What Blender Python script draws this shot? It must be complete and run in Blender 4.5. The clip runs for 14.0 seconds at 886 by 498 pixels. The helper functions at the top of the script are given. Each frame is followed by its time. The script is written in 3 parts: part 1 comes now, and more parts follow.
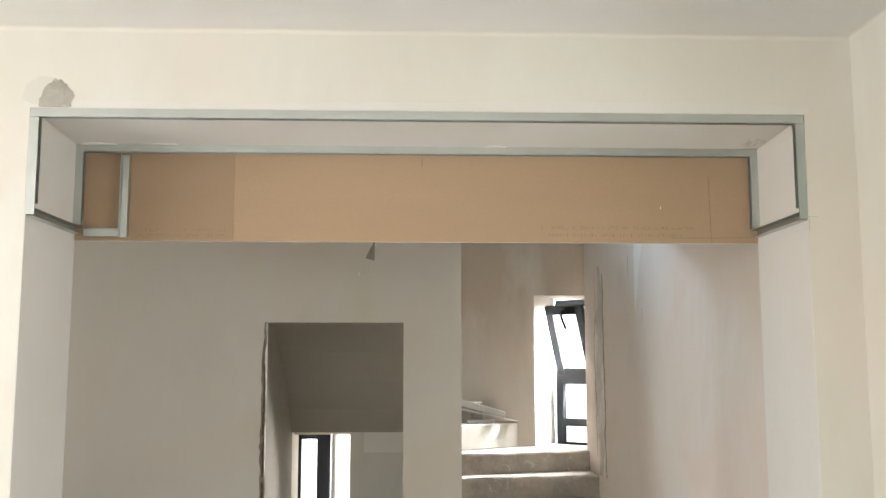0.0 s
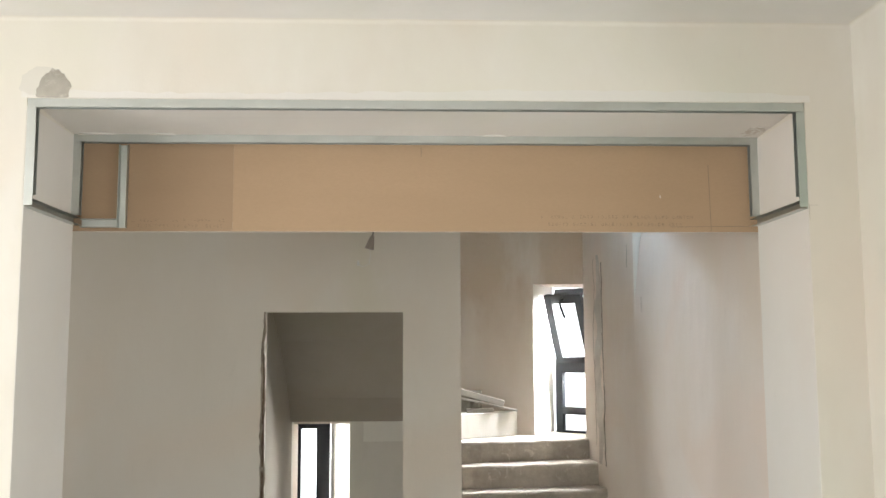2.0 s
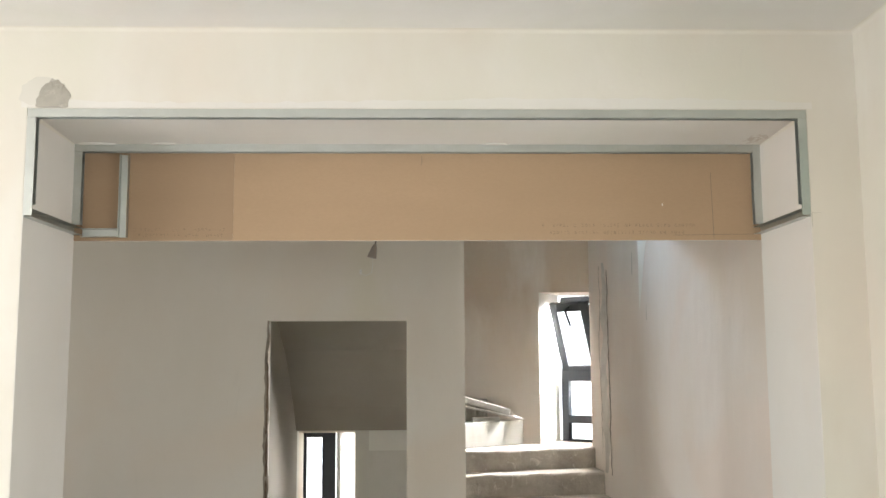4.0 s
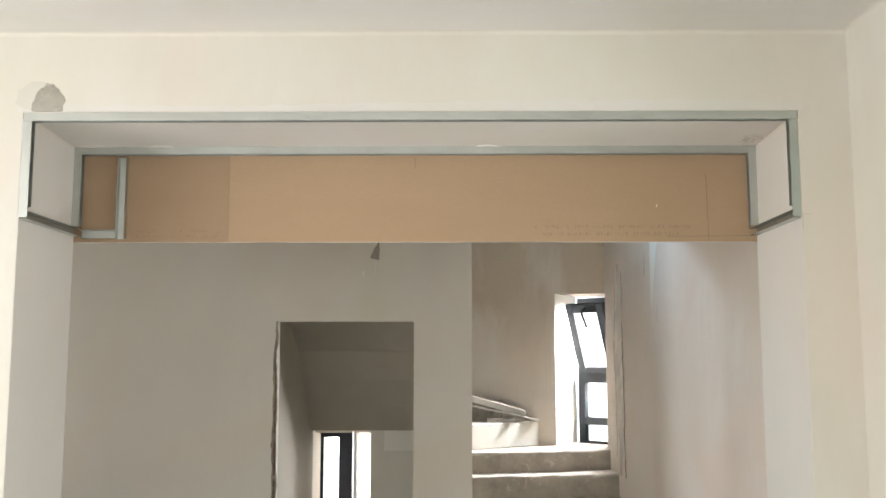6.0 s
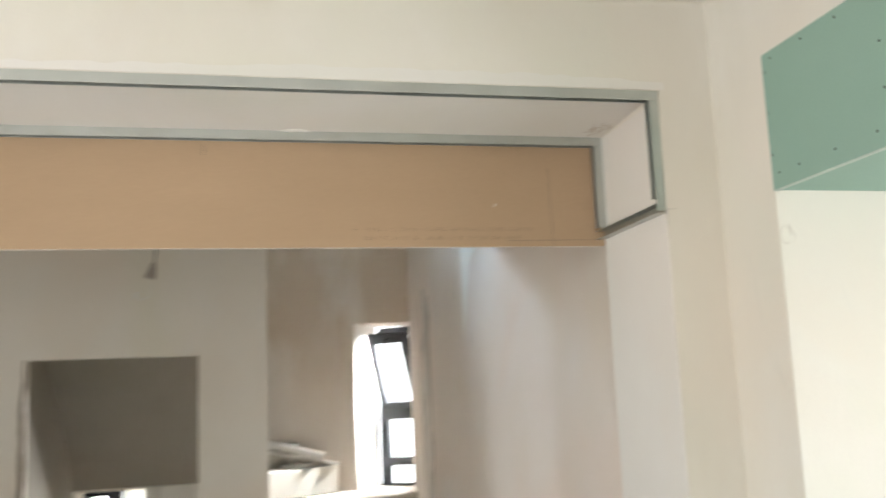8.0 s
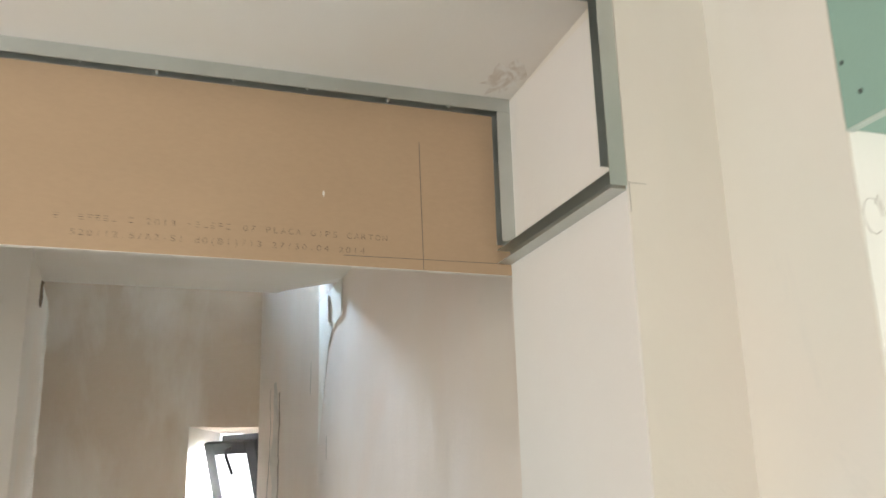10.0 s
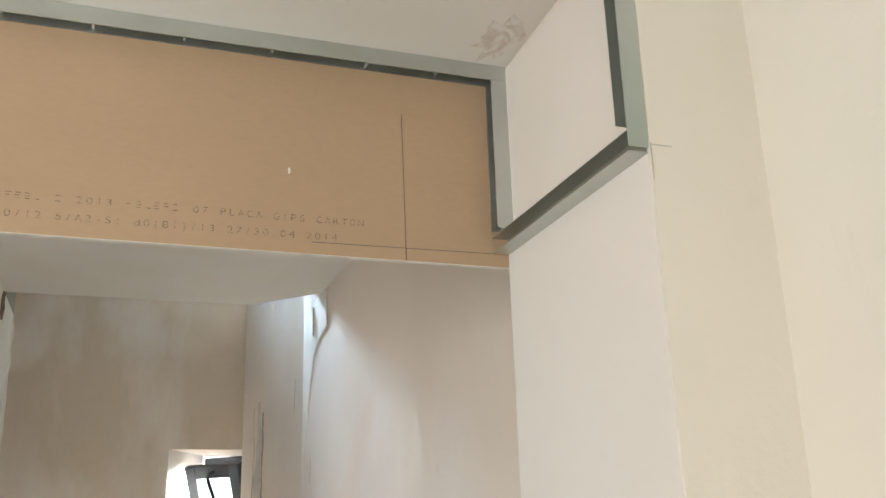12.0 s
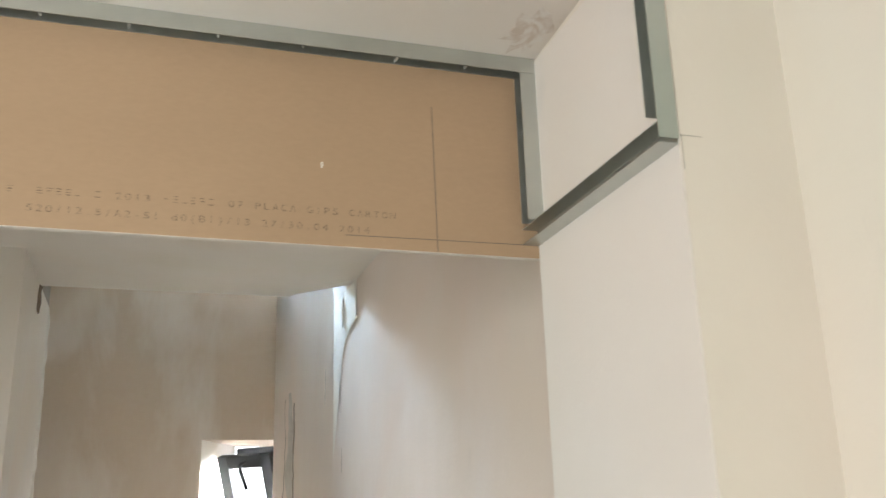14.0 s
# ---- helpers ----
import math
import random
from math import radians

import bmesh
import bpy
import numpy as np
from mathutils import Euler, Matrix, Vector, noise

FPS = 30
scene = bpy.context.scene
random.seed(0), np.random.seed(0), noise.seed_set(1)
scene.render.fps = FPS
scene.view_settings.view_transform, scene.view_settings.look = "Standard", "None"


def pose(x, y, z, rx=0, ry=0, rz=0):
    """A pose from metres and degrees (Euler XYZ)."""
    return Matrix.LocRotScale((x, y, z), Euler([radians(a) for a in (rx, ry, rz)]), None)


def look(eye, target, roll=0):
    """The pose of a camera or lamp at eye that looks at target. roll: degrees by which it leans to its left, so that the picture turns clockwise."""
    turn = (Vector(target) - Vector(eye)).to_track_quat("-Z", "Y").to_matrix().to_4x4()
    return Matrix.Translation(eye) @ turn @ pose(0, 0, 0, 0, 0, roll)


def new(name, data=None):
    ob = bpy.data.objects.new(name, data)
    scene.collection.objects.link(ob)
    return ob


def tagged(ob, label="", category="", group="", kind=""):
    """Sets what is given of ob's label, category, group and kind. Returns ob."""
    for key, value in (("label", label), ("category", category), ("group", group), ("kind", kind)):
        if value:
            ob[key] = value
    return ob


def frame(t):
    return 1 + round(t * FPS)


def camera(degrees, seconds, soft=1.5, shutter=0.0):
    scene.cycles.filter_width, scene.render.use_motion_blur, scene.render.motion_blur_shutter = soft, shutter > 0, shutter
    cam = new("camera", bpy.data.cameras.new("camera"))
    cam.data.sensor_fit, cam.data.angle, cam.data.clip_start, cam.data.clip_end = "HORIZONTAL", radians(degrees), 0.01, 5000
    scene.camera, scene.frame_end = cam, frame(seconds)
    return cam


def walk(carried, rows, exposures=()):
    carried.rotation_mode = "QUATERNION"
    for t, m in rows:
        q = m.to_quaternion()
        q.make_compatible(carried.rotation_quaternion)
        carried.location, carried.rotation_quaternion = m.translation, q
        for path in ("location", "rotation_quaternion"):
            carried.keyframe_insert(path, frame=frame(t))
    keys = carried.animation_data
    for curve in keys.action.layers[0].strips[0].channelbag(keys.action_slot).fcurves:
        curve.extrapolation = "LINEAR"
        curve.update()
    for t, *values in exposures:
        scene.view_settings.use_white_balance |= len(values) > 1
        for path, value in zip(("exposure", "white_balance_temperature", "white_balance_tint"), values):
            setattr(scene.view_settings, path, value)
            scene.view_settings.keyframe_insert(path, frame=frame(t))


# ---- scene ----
cam = camera(51.1, 14.0, shutter=0.8)
PATH = [
    (0, (-0.001, 0.044, 1.731), (0.07, 2.028, 1.972), 0.0),
    (0.5, (-0.005, 0.043, 1.733), (0.067, 2.028, 1.97), 0.1),
    (1, (-0.013, 0.042, 1.732), (0.063, 2.026, 1.969), -0.1),
    (1.5, (-0.009, 0.046, 1.735), (0.07, 2.032, 1.961), -0.2),
    (2, (-0.006, 0.05, 1.735), (0.069, 2.037, 1.952), -0.2),
    (2.5, (0.0, 0.049, 1.734), (0.071, 2.036, 1.953), -0.4),
    (5, (0.107, 0.07, 1.744), (0.144, 2.055, 1.983), 0.2),
    (5.5, (0.172, 0.058, 1.737), (0.189, 2.044, 1.974), 0.4),
    (6, (0.194, 0.048, 1.742), (0.173, 2.034, 1.977), -0.0),
    (6.5, (0.202, 0.045, 1.744), (0.168, 2.031, 1.985), -0.5),
    (7, (0.184, 0.119, 1.728), (0.148, 2.104, 1.97), -0.7),
    (7.5, (0.112, 0.377, 1.712), (0.25, 2.353, 1.989), -1.0),
    (8, (0.132, 0.715, 1.718), (0.576, 2.64, 2.027), -2.4),
    (8.5, (0.321, 1.14, 1.722), (0.9, 3.005, 2.151), -2.8),
    (9, (0.461, 1.473, 1.714), (1.075, 3.313, 2.199), -1.4),
    (10.0, (0.653, 1.988, 1.733), (1.288, 3.801, 2.285), -1.5),
    (11.5, (0.748, 2.241, 1.743), (1.396, 4.038, 2.336), -1.6),
    (12, (0.757, 2.235, 1.746), (1.396, 4.033, 2.345), -1.7),
    (12.5, (0.769, 2.229, 1.744), (1.401, 4.033, 2.335), -1.9),
    (13, (0.782, 2.229, 1.751), (1.392, 4.042, 2.335), -2.0),
    (13.5, (0.799, 2.229, 1.748), (1.372, 4.051, 2.34), -1.5),
    (14, (0.743, 2.221, 1.743), (1.33, 4.043, 2.324), -1.7),
]
walk(cam, [(t, look(eye, target, roll)) for t, eye, target, roll in PATH],
     exposures=((0, 0.0), (7.0, 0.0), (8.5, 0.05), (11.5, 0.21), (14.0, 0.20)))

# ---- light ----
world = bpy.data.worlds.new("sky")
scene.world = world
world.use_nodes = True
wn = world.node_tree.nodes
sky = wn.new("ShaderNodeTexSky")
sky.sky_type = 'NISHITA'
sky.sun_disc = False
sky.sun_elevation, sky.sun_rotation = radians(48), radians(200)
world.node_tree.links.new(sky.outputs[0], wn["Background"].inputs[0])
wn["Background"].inputs[1].default_value = 0.12


def area(name, m, w, h, power, colour, spread=180):
    d = bpy.data.lights.new(name, 'AREA')
    d.shape, d.size, d.size_y, d.energy, d.color = 'RECTANGLE', w, h, power, colour
    d.spread = radians(spread)
    ob = new(name, d)
    ob.matrix_world = m
    return ob


# daylight in the window openings of the front room, behind the walk
area("daylight_south", look((-0.9, -3.34, 1.62), (-0.9, 0, 1.62)), 2.6, 1.5, 48, (0.975, 0.985, 0.99))
area("daylight_west", look((-3.34, 1.0, 1.62), (0, 1.0, 1.62)), 2.6, 1.5, 94, (0.975, 0.985, 0.99))
# sky through the stair windows, of which the upper one is unseen
area("daylight_landing", look((1.57, 8.115, 1.72), (1.57 - 0.75, 8.115 - 0.22, 1.17)), 0.22, 1.15, 165, (0.95, 0.97, 1.0), 108)
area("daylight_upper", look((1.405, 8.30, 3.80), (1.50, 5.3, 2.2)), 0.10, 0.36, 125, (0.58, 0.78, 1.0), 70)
# added fill light for the hall, in an unseen opening at its west end
area("hall_fill", look((-3.34, 4.6, 1.55), (0, 4.6, 1.55)), 1.2, 1.2, 8, (1.0, 0.975, 0.94))
# sky through the passage window
area("daylight_passage", look((-0.865, 8.335, 0.62), (-0.1, 7.75, 0.62)), 0.15, 0.9, 22, (0.96, 0.98, 1.0), 100)
# added fill light in the side room, in an unseen opening
area("side_fill", look((3.62, 1.2, 0.9), (0, 1.2, 0.9)), 1.6, 1.5, 66, (0.975, 0.985, 0.99))


# ---- materials ----
def srgb(r, g, b):
    return tuple(((v / 255 + 0.055) / 1.055) ** 2.4 if v > 10 else v / 255 / 12.92 for v in (r, g, b)) + (1,)


class Nodes:
    def __init__(self, name, rough=0.8, metal=0.0):
        self.m = bpy.data.materials.new(name)
        self.m.use_nodes = True
        self.t = self.m.node_tree
        self.b = self.t.nodes["Principled BSDF"]
        self.b.inputs["Roughness"].default_value = rough
        self.b.inputs["Metallic"].default_value = metal
        self.co = self.t.nodes.new("ShaderNodeTexCoord").outputs["Object"]

    def noise(self, scale, detail=4, rough=0.55, stretch=None, distortion=0.0):
        n = self.t.nodes.new("ShaderNodeTexNoise")
        n.inputs["Scale"].default_value = scale
        n.inputs["Detail"].default_value = detail
        n.inputs["Roughness"].default_value = rough
        n.inputs["Distortion"].default_value = distortion
        src = self.co
        if stretch:
            mp = self.t.nodes.new("ShaderNodeMapping")
            mp.inputs["Scale"].default_value = stretch
            self.t.links.new(src, mp.inputs[0])
            src = mp.outputs[0]
        self.t.links.new(src, n.inputs["Vector"])
        return n.outputs["Fac"]

    def ramp(self, fac, lo, hi):
        r = self.t.nodes.new("ShaderNodeMapRange")
        r.inputs["From Min"].default_value, r.inputs["From Max"].default_value = lo, hi
        self.t.links.new(fac, r.inputs["Value"])
        return r.outputs[0]

    def mix(self, fac, a, b):
        x = self.t.nodes.new("ShaderNodeMix")
        x.data_type = 'RGBA'
        self.t.links.new(fac, x.inputs["Factor"])
        for sock, v in ((x.inputs["A"], a), (x.inputs["B"], b)):
            if isinstance(v, tuple):
                sock.default_value = v
            else:
                self.t.links.new(v, sock)
        return x.outputs["Result"]

    def colour(self, c):
        if isinstance(c, tuple):
            self.b.inputs["Base Color"].default_value = c
        else:
            self.t.links.new(c, self.b.inputs["Base Color"])

    def bump(self, fac, strength, dist=0.01):
        n = self.t.nodes.new("ShaderNodeBump")
        n.inputs["Strength"].default_value, n.inputs["Distance"].default_value = strength, dist
        self.t.links.new(fac, n.inputs["Height"])
        if self.b.inputs["Normal"].is_linked:
            self.t.links.new(self.b.inputs["Normal"].links[0].from_socket, n.inputs["Normal"])
        self.t.links.new(n.outputs[0], self.b.inputs["Normal"])


def plaster(name, base, stain, pale, amount=0.6, stretch=(1, 1, 0.35), blotch=(0.52, 0.72), brown_z=None):
    n = Nodes(name, 0.9)
    big = n.ramp(n.noise(1.1, 5, 0.6, stretch, 0.25), *blotch)
    soft = n.ramp(n.noise(2.6, 5, 0.6, (1, 1, 0.6), 0.4), 0.3, 0.75)
    fine = n.ramp(n.noise(30, 4), 0.2, 0.8)
    c = n.mix(soft, base, pale)
    if brown_z:
        # stain colour grows stronger with height, between the two given heights
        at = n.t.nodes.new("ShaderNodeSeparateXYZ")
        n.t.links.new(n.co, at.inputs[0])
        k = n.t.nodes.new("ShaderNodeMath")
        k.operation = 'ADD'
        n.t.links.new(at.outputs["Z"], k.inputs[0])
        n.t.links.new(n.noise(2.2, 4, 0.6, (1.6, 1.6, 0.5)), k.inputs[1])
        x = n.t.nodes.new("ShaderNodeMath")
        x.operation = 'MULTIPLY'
        n.t.links.new(n.ramp(k.outputs[0], brown_z[0] + 0.5, brown_z[1] + 0.5), x.inputs[0])
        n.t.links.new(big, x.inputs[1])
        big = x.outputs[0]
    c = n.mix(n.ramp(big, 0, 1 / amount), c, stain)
    warm = tuple(v * k for v, k in zip(base[:3], (1.0, 0.955, 0.92))) + (1,)
    c = n.mix(n.ramp(n.noise(0.9, 3, 0.5, None, 0.8), 0.48, 0.62), c, warm)
    green = tuple(v * k for v, k in zip(base[:3], (0.955, 0.97, 0.92))) + (1,)
    if not brown_z:
        c = n.mix(n.ramp(n.noise(1.3, 4, 0.55, (1, 1, 0.7), 0.6), 0.5, 0.72), c, green)
    scuff = tuple(v * 0.82 for v in base[:3]) + (1,)
    c = n.mix(n.ramp(n.noise(6, 6, 0.7, (1, 1, 0.5), 1.2), 0.62, 1.0), c, scuff)
    dark = tuple(v * 0.93 for v in base[:3]) + (1,)
    c = n.mix(n.ramp(fine, -2.0, 6.0), c, dark)
    n.colour(c)
    n.bump(n.noise(5, 3, 0.5, (1, 1, 0.5)), 0.25, 0.02)
    n.bump(n.noise(90, 3), 0.15, 0.003)
    return n.m


def concrete(name, base, dark, light):
    n = Nodes(name, 0.92)
    c = n.mix(n.ramp(n.noise(4, 6, 0.65), 0.35, 0.7), base, dark)
    c = n.mix(n.ramp(n.noise(11, 5, 0.7, None, 1.0), 0.58, 0.72), c, light)
    n.colour(c)
    n.bump(n.noise(25, 6, 0.7), 0.5, 0.01)
    return n.m


M = {}
M["plaster"] = plaster("cream_lime_plaster", (0.79, 0.75, 0.67, 1), (0.665, 0.595, 0.475, 1), (0.82, 0.79, 0.725, 1), 0.8, (1, 1, 0.4), (0.5, 0.7))
M["jamb"] = plaster("pale_skim_plaster", (0.80, 0.77, 0.72, 1), (0.74, 0.69, 0.62, 1), (0.82, 0.79, 0.74, 1), 0.4)
M["ceiling"] = plaster("ceiling_plaster", (0.80, 0.77, 0.725, 1), (0.74, 0.70, 0.64, 1), (0.83, 0.80, 0.76, 1), 0.4, (1, 1, 1))
M["hall"] = plaster("grey_hall_plaster", (0.77, 0.725, 0.65, 1), (0.70, 0.655, 0.58, 1), (0.79, 0.76, 0.70, 1), 0.5)
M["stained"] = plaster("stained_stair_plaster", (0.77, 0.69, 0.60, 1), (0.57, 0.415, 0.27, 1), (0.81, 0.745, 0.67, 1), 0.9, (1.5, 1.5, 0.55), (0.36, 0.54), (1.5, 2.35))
M["east"] = plaster("hall_side_plaster", (0.78, 0.69, 0.61, 1), (0.69, 0.58, 0.48, 1), (0.79, 0.74, 0.675, 1), 0.6)
M["white"] = plaster("primed_white_and_lit_patches", (0.84, 0.82, 0.75, 1), (0.80, 0.77, 0.69, 1), (0.86, 0.84, 0.78, 1), 0.3)
M["filler"] = plaster("filler_and_lit_plaster", (0.72, 0.69, 0.625, 1), (0.62, 0.58, 0.51, 1), (0.76, 0.73, 0.67, 1), 0.6, (4, 4, 4))
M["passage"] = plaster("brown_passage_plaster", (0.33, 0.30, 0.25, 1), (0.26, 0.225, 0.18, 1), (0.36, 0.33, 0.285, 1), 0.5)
M["concrete"] = concrete("raw_step_concrete", (0.52, 0.47, 0.40, 1), (0.32, 0.275, 0.23, 1), (0.70, 0.65, 0.58, 1))
n = Nodes("smeared_filler", 0.9)
n.colour(n.mix(n.ramp(n.noise(28, 5, 0.6, (1, 0.6, 1), 1.5), 0.42, 0.6), (0.62, 0.54, 0.46, 1), (0.78, 0.745, 0.69, 1)))
M["stain"] = n.m
M["screed"] = concrete("dusty_floor_screed", (0.48, 0.46, 0.43, 1), (0.38, 0.36, 0.33, 1), (0.56, 0.54, 0.50, 1))
M["rough"] = concrete("broken_plaster_edge", (0.42, 0.37, 0.30, 1), (0.22, 0.18, 0.14, 1), (0.62, 0.58, 0.52, 1))
M["patchy"] = concrete("patched_plaster", (0.68, 0.63, 0.56, 1), (0.48, 0.43, 0.375, 1), (0.75, 0.71, 0.65, 1))
M["brown_edge"] = concrete("broken_brown_edge", (0.20, 0.14, 0.09, 1), (0.10, 0.07, 0.05, 1), (0.34, 0.28, 0.22, 1))
M["mortar"] = concrete("bare_grey_mortar", (0.46, 0.43, 0.37, 1), (0.30, 0.28, 0.24, 1), (0.66, 0.62, 0.55, 1))

n = Nodes("board_paper", 0.85)
c = n.mix(n.ramp(n.noise(2.0, 3, 0.5, (0.6, 1, 2.5)), 0.3, 0.75), (0.485, 0.338, 0.212, 1), (0.443, 0.308, 0.19, 1))
c = n.mix(n.ramp(n.noise(160, 4, 0.6, (0.4, 1, 1)), 0.2, 1.6), c, (0.39, 0.27, 0.167, 1))
n.colour(c)
n.bump(n.noise(300, 2), 0.08, 0.001)
M["board"] = n.m
n = Nodes("board_paper_darker", 0.85)
c = n.mix(n.ramp(n.noise(2.0, 3, 0.5, (0.6, 1, 2.5)), 0.3, 0.75), (0.41, 0.285, 0.18, 1), (0.372, 0.256, 0.16, 1))
c = n.mix(n.ramp(n.noise(160, 4, 0.6, (0.4, 1, 1)), 0.2, 1.6), c, (0.343, 0.235, 0.147, 1))
n.colour(c)
n.bump(n.noise(300, 2), 0.08, 0.001)
M["board_dark"] = n.m
n = Nodes("gypsum_core", 0.9)
n.colour(n.mix(n.noise(60, 4), (0.80, 0.76, 0.68, 1), (0.70, 0.65, 0.57, 1)))
M["gypsum"] = n.m
n = Nodes("green_board_paper", 0.8)
c = n.mix(n.ramp(n.noise(3, 4), 0.3, 0.7), (0.285, 0.43, 0.35, 1), (0.31, 0.455, 0.375, 1))
n.colour(n.mix(n.ramp(n.noise(160, 3), 0.2, 1.4), c, (0.26, 0.40, 0.325, 1)))
M["green"] = n.m
n = Nodes("green_board_edge", 0.85)
n.colour(n.mix(n.noise(30, 3), (0.52, 0.58, 0.51, 1), (0.44, 0.53, 0.46, 1)))
M["green_edge"] = n.m
n = Nodes("zinc_steel", 0.35, 1.0)
c = n.mix(n.ramp(n.noise(40, 4, 0.6, (0.3, 0.3, 0.3)), 0.3, 0.7), (0.55, 0.575, 0.55, 1), (0.60, 0.625, 0.60, 1))
n.colour(c)
n.t.links.new(n.ramp(n.noise(12, 2), -2.2, 4.2), n.b.inputs["Roughness"])
M["zinc"] = n.m
n = Nodes("screw_steel", 0.5, 0.3)
n.colour((0.09, 0.12, 0.10, 1))
M["screw"] = n.m
n = Nodes("bright_screw_tip", 0.3, 0.8)
n.colour((0.7, 0.7, 0.68, 1))
M["tip"] = n.m
n = Nodes("anthracite_frame", 0.6)
n.colour(n.mix(n.noise(50, 3), (0.016, 0.017, 0.021, 1), (0.024, 0.025, 0.029, 1)))
n.b.inputs["Specular IOR Level"].default_value = 0.2
M["frame"] = n.m
n = Nodes("print_ink", 0.8)
n.colour(n.mix(n.ramp(n.noise(420, 2, 0.5, (0.35, 1, 1.6)), 0.42, 0.64), (0.17, 0.12, 0.08, 1), (0.42, 0.30, 0.19, 1)))
M["ink"] = n.m
n = Nodes("pencil", 0.6)
n.colour(n.mix(n.noise(150, 2), (0.10, 0.085, 0.07, 1), (0.2, 0.16, 0.12, 1)))
M["pencil"] = n.m
n = Nodes("grey_rubber", 0.6)
n.colour(n.mix(n.noise(80, 2), (0.16, 0.15, 0.13, 1), (0.22, 0.2, 0.18, 1)))
M["cable"] = n.m
n = Nodes("tan_bakelite", 0.5)
n.colour(n.mix(n.noise(60, 2), (0.36, 0.31, 0.26, 1), (0.28, 0.24, 0.20, 1)))
M["bakelite"] = n.m
n = Nodes("faint_pencil", 0.7)
n.colour(n.mix(n.noise(120, 2), (0.42, 0.38, 0.32, 1), (0.62, 0.57, 0.49, 1)))
M["faint"] = n.m
n = Nodes("white_plastic", 0.4)
n.colour(n.mix(n.noise(20, 2), (0.8, 0.8, 0.78, 1), (0.74, 0.74, 0.72, 1)))
M["plastic"] = n.m
n = Nodes("white_foam_board", 0.9)
n.colour(n.mix(n.noise(40, 4), (0.72, 0.70, 0.66, 1), (0.60, 0.58, 0.54, 1)))
M["foam"] = n.m
n = Nodes("window_glass", 0.02)
n.b.inputs["Transmission Weight"].default_value = 1.0
n.b.inputs["IOR"].default_value = 1.45
n.colour((0.97, 0.98, 0.98, 1))
M["glass"] = n.m


# ---- mesh helpers ----
def add_box(bm, x0, x1, y0, y1, z0, z1, m=None):
    v = [bm.verts.new((x, y, z)) for x in (x0, x1) for y in (y0, y1) for z in (z0, z1)]
    if m is not None:
        for p in v:
            p.co = m @ p.co
    for f in ((0, 1, 3, 2), (4, 6, 7, 5), (0, 4, 5, 1), (2, 3, 7, 6), (0, 2, 6, 4), (1, 5, 7, 3)):
        bm.faces.new([v[i] for i in f])


def add_prism(bm, outline, lo, hi, put):
    """A solid between lo and hi over an outline; put(a, b, h) gives the place."""
    low = [bm.verts.new(put(a, b, lo)) for a, b in outline]
    top = [bm.verts.new(put(a, b, hi)) for a, b in outline]
    k = len(outline)
    bm.faces.new(low[::-1])
    bm.faces.new(top)
    for i in range(k):
        bm.faces.new((low[i], low[(i + 1) % k], top[(i + 1) % k], top[i]))


def obj(name, bm, material, bevel=0.0, smooth=False):
    bmesh.ops.recalc_face_normals(bm, faces=bm.faces)
    if bevel:
        bmesh.ops.bevel(bm, geom=bm.edges[:], offset=bevel, segments=2, profile=0.5, affect='EDGES')
    me = bpy.data.meshes.new(name)
    bm.to_mesh(me)
    bm.free()
    if smooth:
        for p in me.polygons:
            p.use_smooth = True
    me.materials.append(material)
    return new(name, me)


def part(name, bm, material, parent, label="", bevel=0.0, smooth=False):
    ob = obj(name, bm, material, bevel, smooth)
    ob.parent = parent
    ob.matrix_parent_inverse = parent.matrix_world.inverted()
    return tagged(ob, label)


def boxes(*rows):
    bm = bmesh.new()
    for r in rows:
        add_box(bm, *r)
    return bm


def setting(name, bm, material, label, category, bevel=0.0):
    return tagged(obj(name, bm, material, bevel), label, category, kind="structure")


def thing(name, place, label, category, group=""):
    ob = new(name)
    ob.matrix_world = Matrix.Translation(place)
    ob.empty_display_size = 0.1
    bpy.context.view_layer.update()
    return tagged(ob, label, category, group)


def tube(bm, points, r, sides=8):
    """A round rod along points."""
    rings = []
    for i, p in enumerate(points):
        a, b = Vector(points[max(i - 1, 0)]), Vector(points[min(i + 1, len(points) - 1)])
        q = (b - a).to_track_quat('Z', 'Y')
        e = r[i] if isinstance(r, tuple) else r
        rings.append([bm.verts.new(Vector(p) + q @ Vector((e * math.cos(k * math.tau / sides), e * math.sin(k * math.tau / sides), 0))) for k in range(sides)])
    for u, w in zip(rings, rings[1:]):
        for k in range(sides):
            bm.faces.new((u[k], u[(k + 1) % sides], w[(k + 1) % sides], w[k]))
    bm.faces.new(rings[0][::-1])
    bm.faces.new(rings[-1])


# ---- the front room ----
CEIL, SOFFIT, FRONT, REAR = 2.885, 2.60, 3.20, 3.67
LEFT, RIGHT, EAST = -1.31, 1.392, 1.572

setting("floor", boxes((-3.6, 3.6, -3.6, 8.4, -0.2, 0.0)), M["screed"], "dusty grey cement screed floor", "floor")
setting("ceiling", boxes((-3.2, EAST, -3.2, FRONT, CEIL, 3.12)), M["ceiling"], "plain off-white plastered ceiling", "ceiling")
setting("wall_north", boxes(
    (-3.2, LEFT, FRONT, REAR, 0, 3.12), (RIGHT, 2.03, FRONT, REAR, 0, 3.12), (LEFT, RIGHT, FRONT, REAR, SOFFIT, 3.12)),
    M["plaster"], "thick cream plastered wall with a wide opening", "wall")
setting("lining_west", boxes((LEFT, LEFT + 0.003, FRONT + 0.001, REAR - 0.001, 0, SOFFIT - 0.028)), M["jamb"], "pale skimmed reveal of the wide opening", "reveal")
